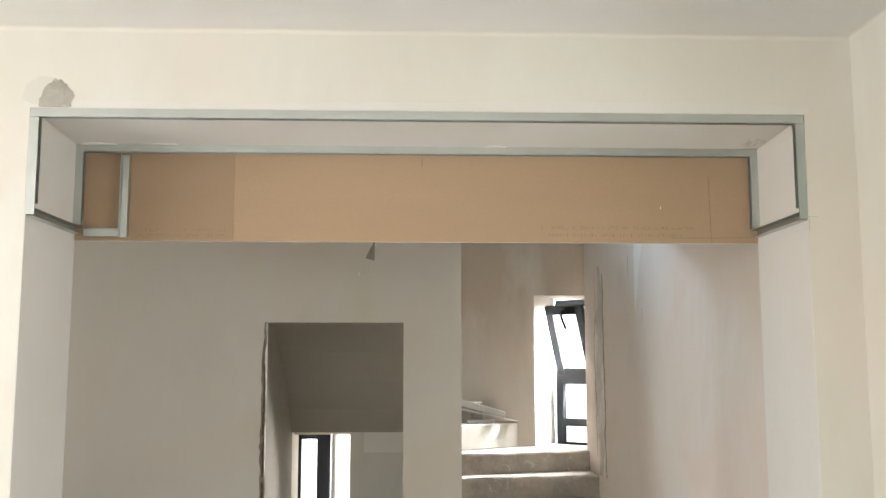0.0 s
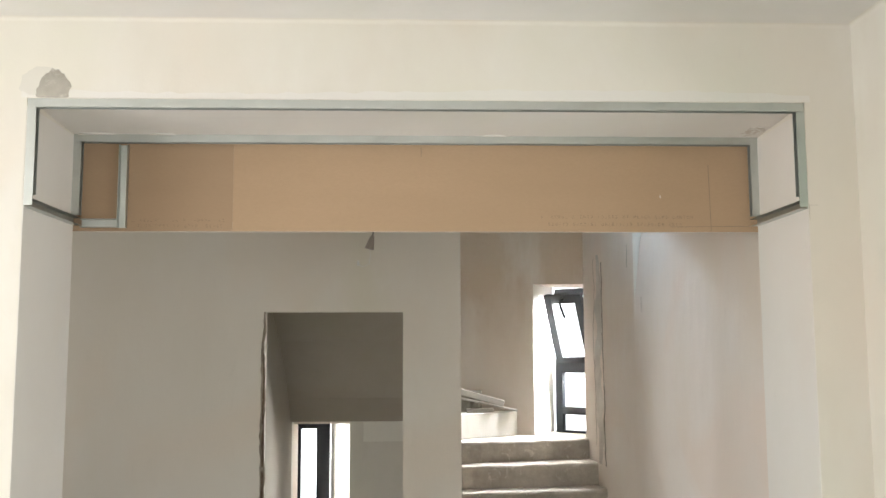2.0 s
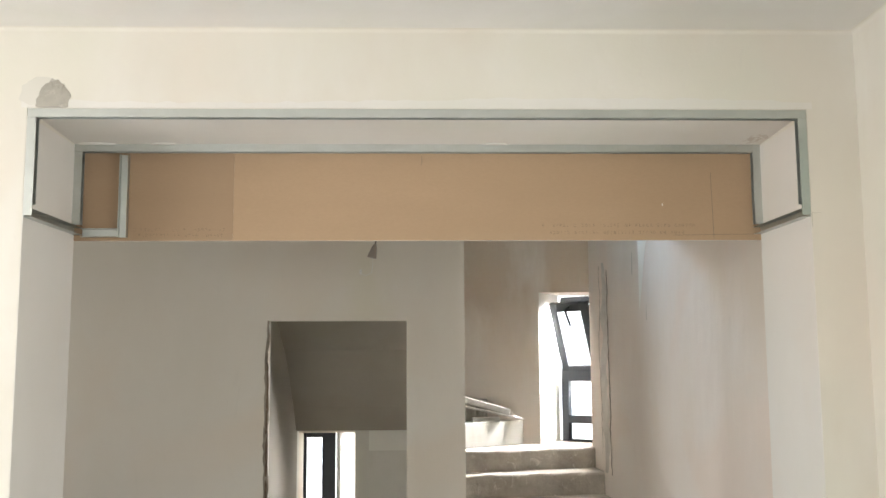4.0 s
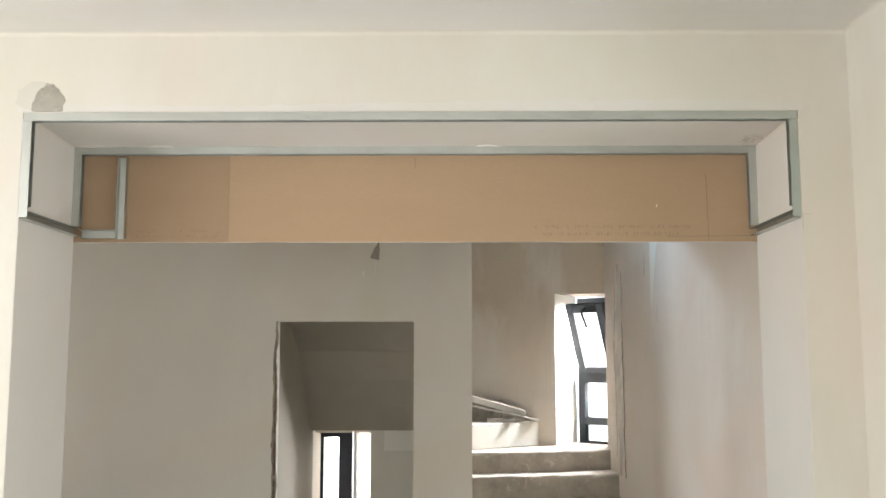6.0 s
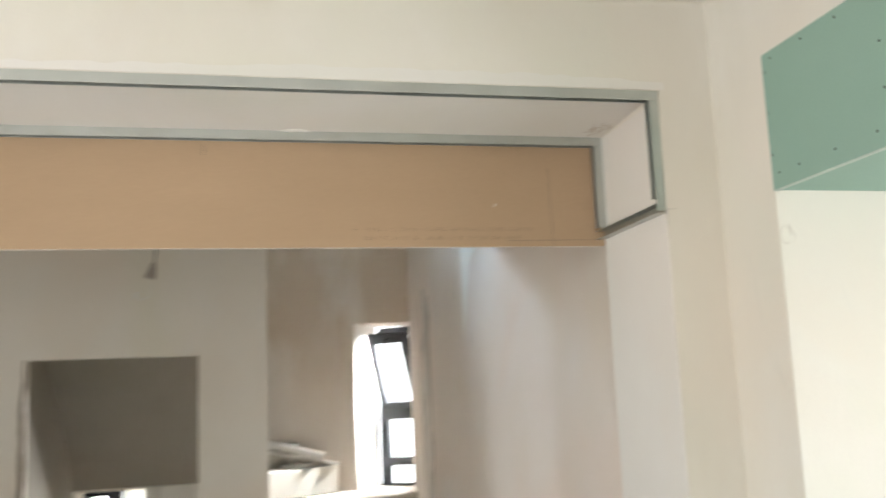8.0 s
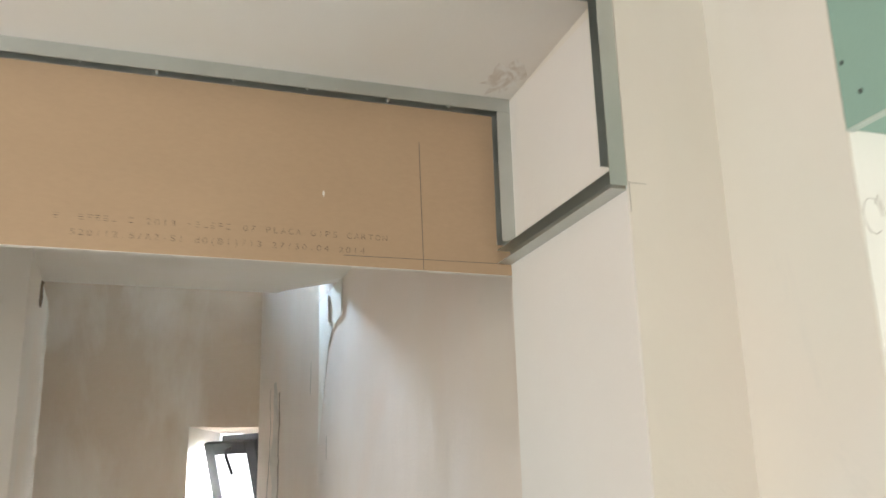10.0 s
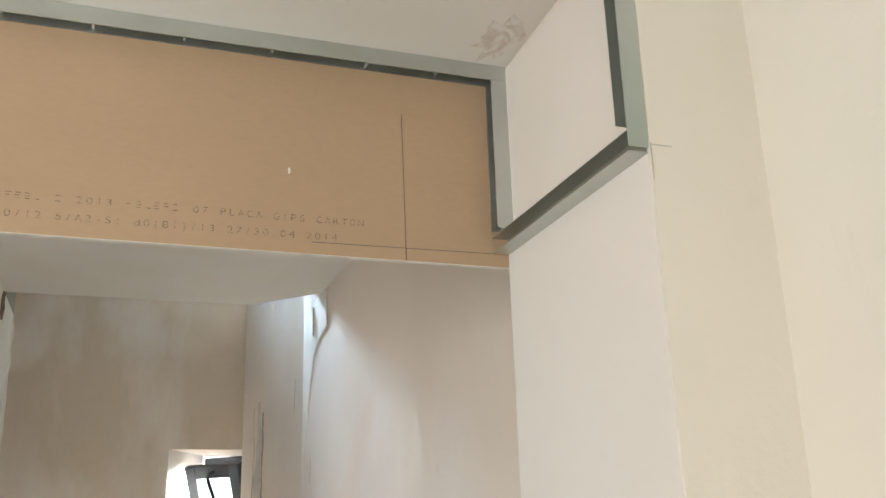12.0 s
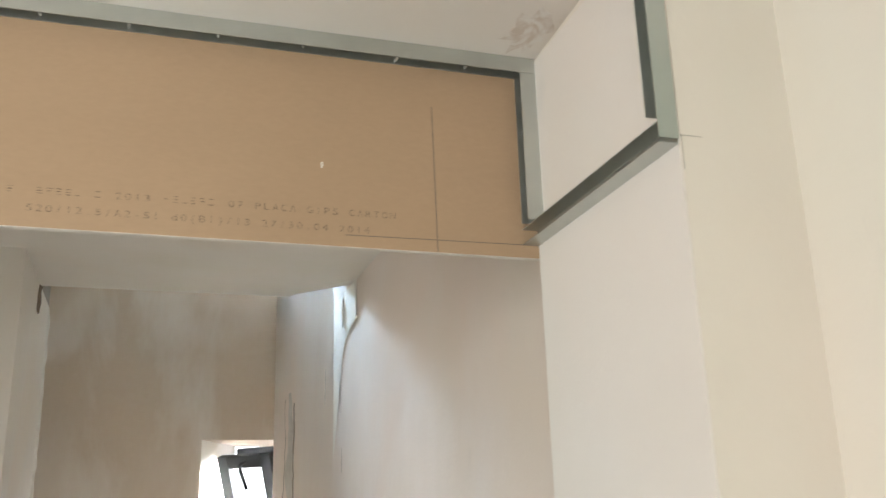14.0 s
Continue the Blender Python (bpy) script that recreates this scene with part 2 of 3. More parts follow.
setting("lining_east", boxes((RIGHT - 0.003, RIGHT, FRONT + 0.001, REAR - 0.001, 0, SOFFIT - 0.028)), M["jamb"], "pale skimmed reveal of the wide opening", "reveal")
bm = bmesh.new()
add_prism(bm, [(FRONT + 0.001, SOFFIT), (FRONT + 0.001, SOFFIT - 0.002), (REAR - 0.001, SOFFIT - 0.024), (REAR - 0.001, SOFFIT)], LEFT + 0.0005, RIGHT - 0.0005, lambda a, b, h: (h, a, b))
setting("lining_head", bm, M["jamb"], "pale skimmed underside of the lintel", "reveal")
setting("wall_south", boxes(
    (-3.2, -2.2, -3.5, -3.2, 0, 3.12), (0.4, EAST, -3.5, -3.2, 0, 3.12), (-2.2, 0.4, -3.5, -3.2, 0, 0.87), (-2.2, 0.4, -3.5, -3.2, 2.37, 3.12)),
    M["plaster"], "cream plastered wall with a window opening", "wall")
setting("wall_west", boxes(
    (-3.5, -3.2, -3.5, -0.3, 0, 3.12), (-3.5, -3.2, 2.3, REAR, 0, 3.12), (-3.5, -3.2, -0.3, 2.3, 0, 0.87), (-3.5, -3.2, -0.3, 2.3, 2.37, 3.12)),
    M["plaster"], "cream plastered wall with a window opening", "wall")
OPEN_Y0, OPEN_Y1, OPEN_Z = 0.3, 2.922, 2.61
setting("wall_east", boxes(
    (EAST, 2.03, OPEN_Y1, FRONT, 0, 3.12), (EAST, 2.03, -3.5, OPEN_Y0, 0, 3.12), (EAST, 2.03, OPEN_Y0, OPEN_Y1, OPEN_Z, 3.12)),
    M["plaster"], "cream plastered wall with a side opening", "wall")
setting("side_opening_lining", boxes((EAST + 0.002, 2.03, OPEN_Y1 - 0.004, OPEN_Y1, 0, OPEN_Z)), M["white"], "bright white primed reveal", "reveal")
setting("side_room_wall", boxes(
    (2.03, 3.5, 3.2, 3.4, 0, 3.12), (2.03, 3.5, -0.7, -0.5, 0, 3.12), (3.5, 3.7, -0.7, 0.3, 0, 3.12), (3.5, 3.7, 2.1, 3.4, 0, 3.12),
    (3.5, 3.7, 0.3, 2.1, 0, 0.08), (3.5, 3.7, 0.3, 2.1, 2.22, 3.12)), M["white"], "white plastered walls of a side room", "wall")
setting("side_room_ceiling", boxes((2.03, 3.5, -0.7, 3.2, CEIL, 3.12)), M["ceiling"], "off-white ceiling of a side room", "ceiling")


def cove(name, points, a, b, r, material):
    """A hollow rounding of radius r from the first point to the second, between the directions a and b."""
    bm = bmesh.new()
    p0, p1 = Vector(points[0]), Vector(points[1])
    a, b = Vector(a), Vector(b)
    rows = []
    for p in (p0, p1):
        rows.append([bm.verts.new(p + a * r * (1 - math.sin(k * math.pi / 16)) + b * r * (1 - math.cos(k * math.pi / 16))) for k in range(9)])
    corner = [bm.verts.new(p0), bm.verts.new(p1)]
    for k in range(8):
        bm.faces.new((rows[0][k], rows[0][k + 1], rows[1][k + 1], rows[1][k]))
    bm.faces.new(rows[0] + [corner[0]])
    bm.faces.new(rows[1][::-1] + [corner[1]])
    bm.faces.new((rows[0][0], corner[0], corner[1], rows[1][0]))
    bm.faces.new((rows[0][8], rows[1][8], corner[1], corner[0]))
    return setting(name, bm, material, "hand-rounded plaster corner", "trim")


cove("ceiling_trim", ((-3.2, FRONT, CEIL), (EAST, FRONT, CEIL)), (0, -1, 0), (0, 0, -1), 0.016, M["plaster"])
cove("side_trim", ((EAST, -3.2, CEIL), (EAST, FRONT, CEIL)), (-1, 0, 0), (0, 0, -1), 0.016, M["plaster"])

n = Nodes("overcast_haze")
n.b.inputs["Base Color"].default_value = (0.9, 0.9, 0.9, 1)
n.b.inputs["Emission Color"].default_value = (0.97, 0.985, 1.0, 1)
n.b.inputs["Emission Strength"].default_value = 2.6
setting("backdrop", boxes((-14, 16, 20, 20.2, -3, 16)), n.m, "pale overcast sky beyond the windows", "sky")

# ---- the hall, the stairs and the passage under them ----
HALL, DOORWALL, SLAB, HX, BACK = 2.72, 5.573, 6.10, 1.515, 7.89
bm = bmesh.new()
add_prism(bm, [(-3.2, REAR), (HX, REAR), (HX, 5.74), (1.30, 6.06), (1.30, SLAB), (0.16, SLAB), (0.16, 5.70), (-3.2, 5.70)], HALL, HALL + 0.25, lambda a, b, h: (a, b, h))
setting("hall_ceiling", bm, M["hall"], "grey shaded hall ceiling slab", "ceiling")
# wall tongue, white for the light under the slab's corner, thickest at near end
bm = bmesh.new()
edge = [(5.757, 2.561), (5.80, 2.558), (5.86, 2.55), (5.93, 2.535), (5.98, 2.512), (6.02, 2.475), (6.06, 2.41), (6.11, 2.31), (6.17, 2.18), (6.245, 2.05)]
rims = [[bm.verts.new((HX - f * (6.25 - y) / 0.49, y, q)) for y, q in pts] for f, pts in
        ((0.001, edge), (0.003, [(y, q + 0.003) for y, q in edge]), (0.004, [(y, q + 0.05) for y, q in edge]), (0.006, [(y, HALL) for y, q in edge]), (0.002, [(y, HALL) for y, q in edge]))]
for u, w in zip(rims, rims[1:]):
    for i in range(len(edge) - 1):
        bm.faces.new((u[i], u[i + 1], w[i + 1], w[i]))
bm.faces.new([r[0] for r in rims])
setting("lit_tongue", bm, M["white"], "white tongue for the lit wall under the slab", "plaster")
# the slab's corner, raised towards its edge so light passes and catches it
bm = bmesh.new()
low = [bm.verts.new(p) for p in ((HX, 5.74, HALL), (1.30, 6.06, HALL), (1.30, SLAB, HALL + 0.006), (HX + 0.09, SLAB, HALL + 0.105), (HX + 0.09, 5.74, HALL))]
top = [bm.verts.new((v.co.x, v.co.y, HALL + 0.2)) for v in low]
bm.faces.new(low)
bm.faces.new(top)
for i in range(5):
    bm.faces.new((low[i], low[(i + 1) % 5], top[(i + 1) % 5], top[i]))
setting("slab_corner", bm, M["ceiling"], "pale corner of the slab beside the side wall, tilted to catch light", "ceiling")
DX0, DX1, DZ = -0.857, -0.037, 1.964
setting("wall_door", boxes((-3.2, DX0, DOORWALL, 5.70, 0, HALL), (DX1, 0.307, DOORWALL, 5.70, 0, HALL), (DX0, DX1, DOORWALL, 5.70, DZ, HALL),
                           (0.16, 0.307, 5.70, 6.50, 0, HALL)), M["hall"], "grey plastered hall wall with a bare doorway", "wall")
# the side wall turns inwards from y = CREASE on, and ends in a pier beside the window
CREASE, PIER = 6.25, 7.66
bm = bmesh.new()
turned = [(1.442, PIER), (1.66, PIER + 0.03), (1.66, 8.34), (2.03, 8.34)]
add_prism(bm, [(2.03, REAR), (HX, REAR), (HX, CREASE)] + turned, 0, 4.05, lambda a, b, h: (a, b, h))
setting("wall_hall_east", bm, M["east"], "patchy beige plastered hall side wall", "wall")
setting("wall_hall_west", boxes((-3.5, -3.2, REAR, 4.0, 0, 3.0), (-3.5, -3.2, 5.2, 5.7, 0, 3.0), (-3.5, -3.2, 4.0, 5.2, 0, 0.95), (-3.5, -3.2, 4.0, 5.2, 2.15, 3.0)), M["hall"], "grey plastered hall end wall", "wall")
# back wall with two windows and an unseen upper slot that shapes the light
W0, W1, WZ0, WZ1 = 1.055, 1.66, 1.02, 2.289
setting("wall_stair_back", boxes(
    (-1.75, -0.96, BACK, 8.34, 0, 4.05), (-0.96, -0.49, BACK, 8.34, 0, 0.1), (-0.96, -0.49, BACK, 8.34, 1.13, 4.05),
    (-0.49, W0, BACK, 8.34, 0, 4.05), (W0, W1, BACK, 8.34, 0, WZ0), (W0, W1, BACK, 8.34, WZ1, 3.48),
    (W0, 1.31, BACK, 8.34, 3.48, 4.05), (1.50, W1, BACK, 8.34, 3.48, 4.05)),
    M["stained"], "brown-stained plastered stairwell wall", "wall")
bm = bmesh.new()
add_prism(bm, [(W0, BACK + 0.003), (1.285, 8.30), (W0, 8.30)], WZ0, WZ1, lambda a, b, h: (a, b, h))
setting("window_reveal", bm, M["white"], "white splayed window reveal", "reveal")
bm = bmesh.new()
add_prism(bm, [(-0.49, BACK + 0.003), (-0.49, 8.32), (-0.68, 8.32)], 0.1, 1.13, lambda a, b, h: (a, b, h))
setting("passage_reveal", bm, M["white"], "white splayed window reveal", "reveal")
# unseen upper enclosure, added to close in and absorb the light
setting("unseen_upper_wall", boxes((-1.75, 2.03, 5.45, 5.60, 2.97, 4.05), (0.01, 0.16, 5.60, BACK, 2.72, 4.05), (-1.75, -1.60, 5.70, BACK, 0, 4.05), (-1.60, 0.01, 5.55, 5.70, 2.72, 2.97)),
        M["passage"], "unseen upper stairwell wall, brown to limit bounced light", "wall")
setting("unseen_upper_ceiling", boxes((-1.75, 2.03, 5.45, 8.34, 4.05, 4.2)), M["passage"], "unseen upper ceiling, brown to limit bounced light", "ceiling")
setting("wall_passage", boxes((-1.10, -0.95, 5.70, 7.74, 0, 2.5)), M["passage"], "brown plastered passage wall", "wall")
# paler material for the window light on the end of the passage wall
setting("passage_lit_end", boxes((-1.10, -0.953, 7.742, BACK - 0.002, 0, 1.37)), M["filler"], "end of the passage wall, paler for window light", "wall")
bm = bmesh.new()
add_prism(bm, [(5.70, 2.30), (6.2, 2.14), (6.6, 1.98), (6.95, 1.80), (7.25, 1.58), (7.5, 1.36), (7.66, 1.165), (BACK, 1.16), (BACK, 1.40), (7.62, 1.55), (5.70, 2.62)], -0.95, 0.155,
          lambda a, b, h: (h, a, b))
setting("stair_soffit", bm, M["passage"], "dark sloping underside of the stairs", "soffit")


# ---- stairs ----
stairs = thing("staircase", (0.9, 6.2, 0), "raw concrete staircase with worn chipped edges", "stairs")


def step(x0, x1, y0, y1, z0, z1, seed, material, label="", turn=0.0):
    """A worn concrete step: a block with an uneven nosing that falls back by turn on its way."""
    rnd = random.Random(seed)
    bm = bmesh.new()
    k = 14
    rows = []
    for i in range(k + 1):
        x = x0 + (x1 - x0) * i / k
        e, d = rnd.uniform(-0.006, 0.006) + turn * i / k, rnd.uniform(-0.007, 0.003)
        sec = [(y0 + turn * i / k, z0), (y0 + e, (z0 + z1) / 2), (y0 + e, z1 - 0.022), (y0 + e + 0.006, z1 - 0.006 + d), (y0 + e + 0.025, z1 + d * 0.4), (y1, z1), (y1, z0)]
        rows.append([bm.verts.new((x, a, b)) for a, b in sec])
    for u, w in zip(rows, rows[1:]):
        for j in range(7):
            bm.faces.new((u[j], u[(j + 1) % 7], w[(j + 1) % 7], w[j]))
    bm.faces.new(rows[0])
    bm.faces.new(rows[-1][::-1])
    return part("step", bm, material, stairs, label)


for i, (y, turn, z) in enumerate(((6.14, 0.0, 0.175), (6.42, 0.0, 0.35), (6.68, 0.03, 0.525), (6.93, 0.10, 0.70), (7.12, 0.17, 0.868), (7.28, 0.30, 1.025))):
    step(0.309, HX - 0.002 if i < 4 else 1.47, y, y + turn + 0.30 if i < 5 else BACK - 0.001, 0.0, z, i, M["concrete"], turn=turn)
# winder step in white, which stands in for strong window light
bm = bmesh.new()
add_prism(bm, [(0.157, 7.36), (0.43, 7.545), (0.902, 7.862), (0.905, BACK - 0.002), (0.157, BACK - 0.002)], 1.026, 1.226, lambda a, b, e: (a, b, e))
part("step", bm, M["white"], stairs, "winder step, white for the bright window light", 0.008)
step(0.157, 0.60, 7.76, BACK - 0.003, 1.227, 1.40, 12, M["mortar"])


def plank(name, a, b, depth, thick, material, label, cat):
    """A thin board from a to b (its lower front edge), lying back by depth."""
    bm = bmesh.new()
    a, b = Vector(a), Vector(b)
    along = (b - a)
    q = Matrix((along.normalized(), Vector((0, 1, 0)), along.normalized().cross(Vector((0, 1, 0))))).transposed().to_4x4()
    add_box(bm, 0, along.length, 0, depth, 0, thick, Matrix.Translation(a) @ q)
    return tagged(obj(name, bm, material, 0.003), label, cat)


plank("leaning_board", (0.32, 7.655, 1.40), (0.775, 7.72, 1.272), 0.13, 0.05, M["foam"], "pale rigid board leaning on the winder steps", "board")
plank("loose_batten", (0.32, 7.65, 1.36), (0.90, 7.80, 1.2275), 0.05, 0.016, M["foam"], "thin white batten leaning on the winder step", "batten")
plank("board_offcut", (0.47, 7.645, 1.2265), (0.70, 7.755, 1.2265), 0.1, 0.034, M["foam"], "short white board offcut on the step", "offcut")


# ---- windows ----
def bar(parent, x0, x1, y0, y1, z0, z1, m=None, name="frame_bar"):
    bm = bmesh.new()
    add_box(bm, x0, x1, y0, y1, z0, z1, m)
    return part(name, bm, M["frame"], parent, bevel=0.004)


win = thing("window_1", (1.4, 8.15, WZ0), "dark anthracite window with a tilted upper sash", "window")
tagged(win, kind="structure")
# the window stands askew in its splayed opening
WM = pose(1.287, 8.235, 0, 0, 0, -40)
WL, WT = 0.47, WZ1 - 0.02
bar(win, 0, 0.07, 0, 0.06, WZ0, 1.65, WM, "window_frame")
bar(win, 0, WL, 0, 0.06, WT - 0.06, WT, WM, "window_frame")
bar(win, 0.07, WL, 0, 0.06, WZ0, WZ0 + 0.02, WM, "window_frame")
bar(win, 0.07, WL, -0.004, 0.056, 1.535, 1.65, WM, "transom")
bar(win, 0.07, WL, 0, 0.06, 1.175, 1.24, WM, "transom")
sash = thing("sash", (1.4, 8.15, 1.65), "tilted inward upper sash", "")
sash.parent = win
sash.matrix_parent_inverse = win.matrix_world.inverted()
bpy.context.view_layer.update()
SM = WM @ pose(0.045, -0.006, 1.64, 21, 0, 0)
SH, SL = 0.613, 0.39
for q in ((0.005, 0.075, -0.05, 0, 0, SH), (SL - 0.09, SL - 0.02, -0.05, 0, 0, SH), (0.075, SL - 0.09, -0.05, 0, SH - 0.075, SH), (0.075, SL - 0.09, -0.05, 0, 0, 0.05)):
    bar(sash, *q, m=SM, name="sash_bar")
bm = bmesh.new()
tube(bm, [SM @ Vector(p) for p in ((0.20, -0.052, SH - 0.035), (0.20, -0.085, SH - 0.035), (0.19, -0.095, SH - 0.045), (0.183, -0.09, SH - 0.075), (0.20, -0.085, SH - 0.19))], 0.011)
part("handle", bm, M["frame"], sash, "curved black handle", smooth=True)


def pane(parent, x0, x1, y, z0, z1, m=None):
    bm = bmesh.new()
    add_box(bm, x0, x1, y, y + 0.006, z0, z1, m)
    ob = part("pane", bm, M["glass"], parent, "clear glass pane")
    ob.visible_shadow = False


pane(win, 0.065, WL - 0.015, 0.03, 1.235, 1.54, WM)
pane(win, 0.065, WL - 0.015, 0.03, WZ0 + 0.015, 1.18, WM)
pane(sash, 0.07, SL - 0.085, -0.03, 0.045, SH - 0.07, SM)

win2 = thing("window_2", (-0.8, 8.25, 0.1), "dark framed passage window", "window")
tagged(win2, kind="structure")
bar(win2, -0.96, -0.935, 8.26, 8.32, 0.1, 1.13, name="window_frame")
bar(win2, -0.80, -0.685, 8.26, 8.32, 0.1, 1.13, name="window_frame")
bar(win2, -0.935, -0.80, 8.26, 8.32, 1.06, 1.13, name="window_frame")
bar(win2, -0.935, -0.80, 8.26, 8.32, 0.1, 0.16, name="window_frame")
pane(win2, -0.94, -0.795, 8.29, 0.15, 1.07)


# ---- steel framing in the wide opening ----
def channel(bm, at, along, opens, side, length, width=0.029, depth=0.030, t=0.0012):
    """A U of thin sheet: its web lies at the start, its two flanges reach along opens."""
    a, o, s, at = Vector(along), Vector(opens), Vector(side), Vector(at)
    section = [(0, 0), (depth, 0), (depth, t), (t, t), (t, width - t), (depth, width - t), (depth, width), (0, width)]
    add_prism(bm, section, 0, length, lambda p, q, e: at + a * e + o * p + s * q)


frame_thing = thing("steel_framing", (0, FRONT, 2.2), "galvanised steel channel framing lining the opening's head", "metal framing")
FY0 = FRONT - 0.002
RY0 = REAR - 0.0295
S = SOFFIT - 0.003
X0, X1 = LEFT + 0.003, RIGHT - 0.003
ZB, SR = 2.2215, SOFFIT - 0.0235


def profile(name, at, along, opens, side, length, **kw):
    bm = bmesh.new()
    channel(bm, at, along, opens, side, length, **kw)
    return part(name, bm, M["zinc"], frame_thing)


for y, s in ((FY0, S), (RY0, SR)):
    profile("head_channel", (X0, y, s), (1, 0, 0), (0, 0, -1), (0, 1, 0), X1 - X0)
    for x, d in ((X0, 1), (X1, -1)):
        low = ZB + (0.046 if y == FY0 else 0.040)
        profile("side_channel", (x, y + 0.0003, low), (0, 0, 1), (d, 0, 0), (0, 1, 0), s - low - 0.0305, width=0.0285)
for x, d in ((X0, 1), (X1, -1)):
    profile("bottom_channel", (x, FY0 + 0.003, ZB), (0, 1, 0), (d, 0, 0), (0, 0, 1), REAR - FY0 - 0.004)
    bm = bmesh.new()
    add_box(bm, min(x, x + d * 0.03), max(x, x + d * 0.03), FY0 + 0.0003, FY0 + 0.0015, ZB + 0.006, ZB + 0.046)
    part("channel_tab", bm, M["zinc"], frame_thing)
profile("stud", (-1.133, REAR - 0.001, ZB - 0.010), (0, 0, 1), (0, -1, 0), (1, 0, 0), SR - ZB - 0.028, width=0.033, depth=0.026)
profile("nogging", (X0 + 0.033, REAR - 0.001, ZB - 0.009), (1, 0, 0), (0, -1, 0), (0, 0, 1), 0.140, width=0.032, depth=0.0265)


def screw_row(places, way, material, r, length, parent, name="screw"):
    base = bmesh.new()
    tube(base, [(0, 0, 0), tuple(Vector(way) * length * 0.4), tuple(Vector(way) * length)], r, 8)
    first = None
    for p in places:
        if first is None:
            first = part(name, base, material, parent)
            me = first.data
        else:
            first = new(name, me)
            first.parent = parent
            first.matrix_parent_inverse = parent.matrix_world.inverted()
        first.location = first.location + Vector(p)


# screw points that come through from the board into the rear channels
rnd = random.Random(4)
screw_row([(-1.24 + 0.147 * i + rnd.uniform(-0.02, 0.02), REAR - 0.001, SR - 0.018 - rnd.uniform(0, 0.006)) for i in range(18)], (0, -1, 0), M["tip"], 0.0026, 0.024, frame_thing, "screw_tip")
screw_row([(X1 - 0.018, REAR - 0.001, z) for z in (2.54, 2.44, 2.33)], (0, -1, 0), M["tip"], 0.0026, 0.024, frame_thing, "screw_tip")


def blob(bm, centre, rx, rz, ry, seed, k=18, floor=-9.0):
    rnd = random.Random(seed)
    c = bm.verts.new((centre[0], centre[1] - ry, centre[2]))
    rings = []
    for f, d in ((0.55, 0.9), (1.0, 0.0)):
        rings.append([bm.verts.new((centre[0] + rx * f * (1 + rnd.uniform(-0.1, 0.1)) * math.cos(i * math.tau / k), centre[1] - ry * d,
                                    centre[2] + rz * f * (1 + rnd.uniform(-0.1, 0.1)) * math.sin(i * math.tau / k))) for i in range(k)])
    for q in rings[0] + rings[1]:
        q.co.z = max(q.co.z, floor)
    for i in range(k):
        j = (i + 1) % k
        bm.faces.new((c, rings[0][i], rings[0][j]))
        bm.faces.new((rings[0][i], rings[1][i], rings[1][j], rings[0][j]))


# ---- boards ----
def board(name, x0, x1, y0, z0, z1, material, label):
    root = thing(name, (x0, y0, z0), label, "plasterboard", "boards of the lintel")
    part("face_paper", boxes((x0, x1, y0, y0 + 0.0008, z0 + 0.0008, z1)), material, root)
    part("core", boxes((x0, x1, y0 + 0.0008, y0 + 0.0125, z0, z1)), M["gypsum"], root, "pale gypsum core")
    return root


BZ = 2.198
board_a = board("plasterboard", LEFT - 0.06, -0.6931, REAR + 0.0005, BZ, 2.66, M["board_dark"], "brown paper-faced plasterboard strip, slightly darker")
board_b = board("plasterboard", -0.6928, RIGHT + 0.05, REAR + 0.0005, BZ, 2.66, M["board"], "brown paper-faced plasterboard strip with printed code and pencil lines")


def line(parent, x0, z0, x1, z1, w, material, name="pencil_line"):
    bm = bmesh.new()
    a, b = Vector((x0, 0, z0)), Vector((x1, 0, z1))
    d = (b - a).normalized()
    s = Vector((-d.z, 0, d.x)) * w / 2
    low = [bm.verts.new(p + Vector((0, REAR + 0.0001, 0))) for p in (a - s, b - s, b + s, a + s)]
    top = [bm.verts.new(p + Vector((0, REAR + 0.0006, 0))) for p in (a - s, b - s, b + s, a + s)]
    bm.faces.new(low)
    bm.faces.new(top[::-1])
    for i in range(4):
        bm.faces.new((low[i], low[(i + 1) % 4], top[(i + 1) % 4], top[i]))
    return part(name, bm, material, parent)


line(board_b, 1.201, BZ + 0.001, 1.196, 2.47, 0.0013, M["pencil"])
line(board_b, 1.039, 2.219, 1.375, 2.2225, 0.0012, M["pencil"])
line(board_b, 0.045, 2.50, 0.045, 2.535, 0.0018, M["pencil"])
bm = bmesh.new()
blob(bm, (0.999, REAR + 0.0006, 2.341), 0.0022, 0.007, 0.0008, 3, 10)
part("scratch", bm, M["gypsum"], board_b, "small pale scratch in the paper")


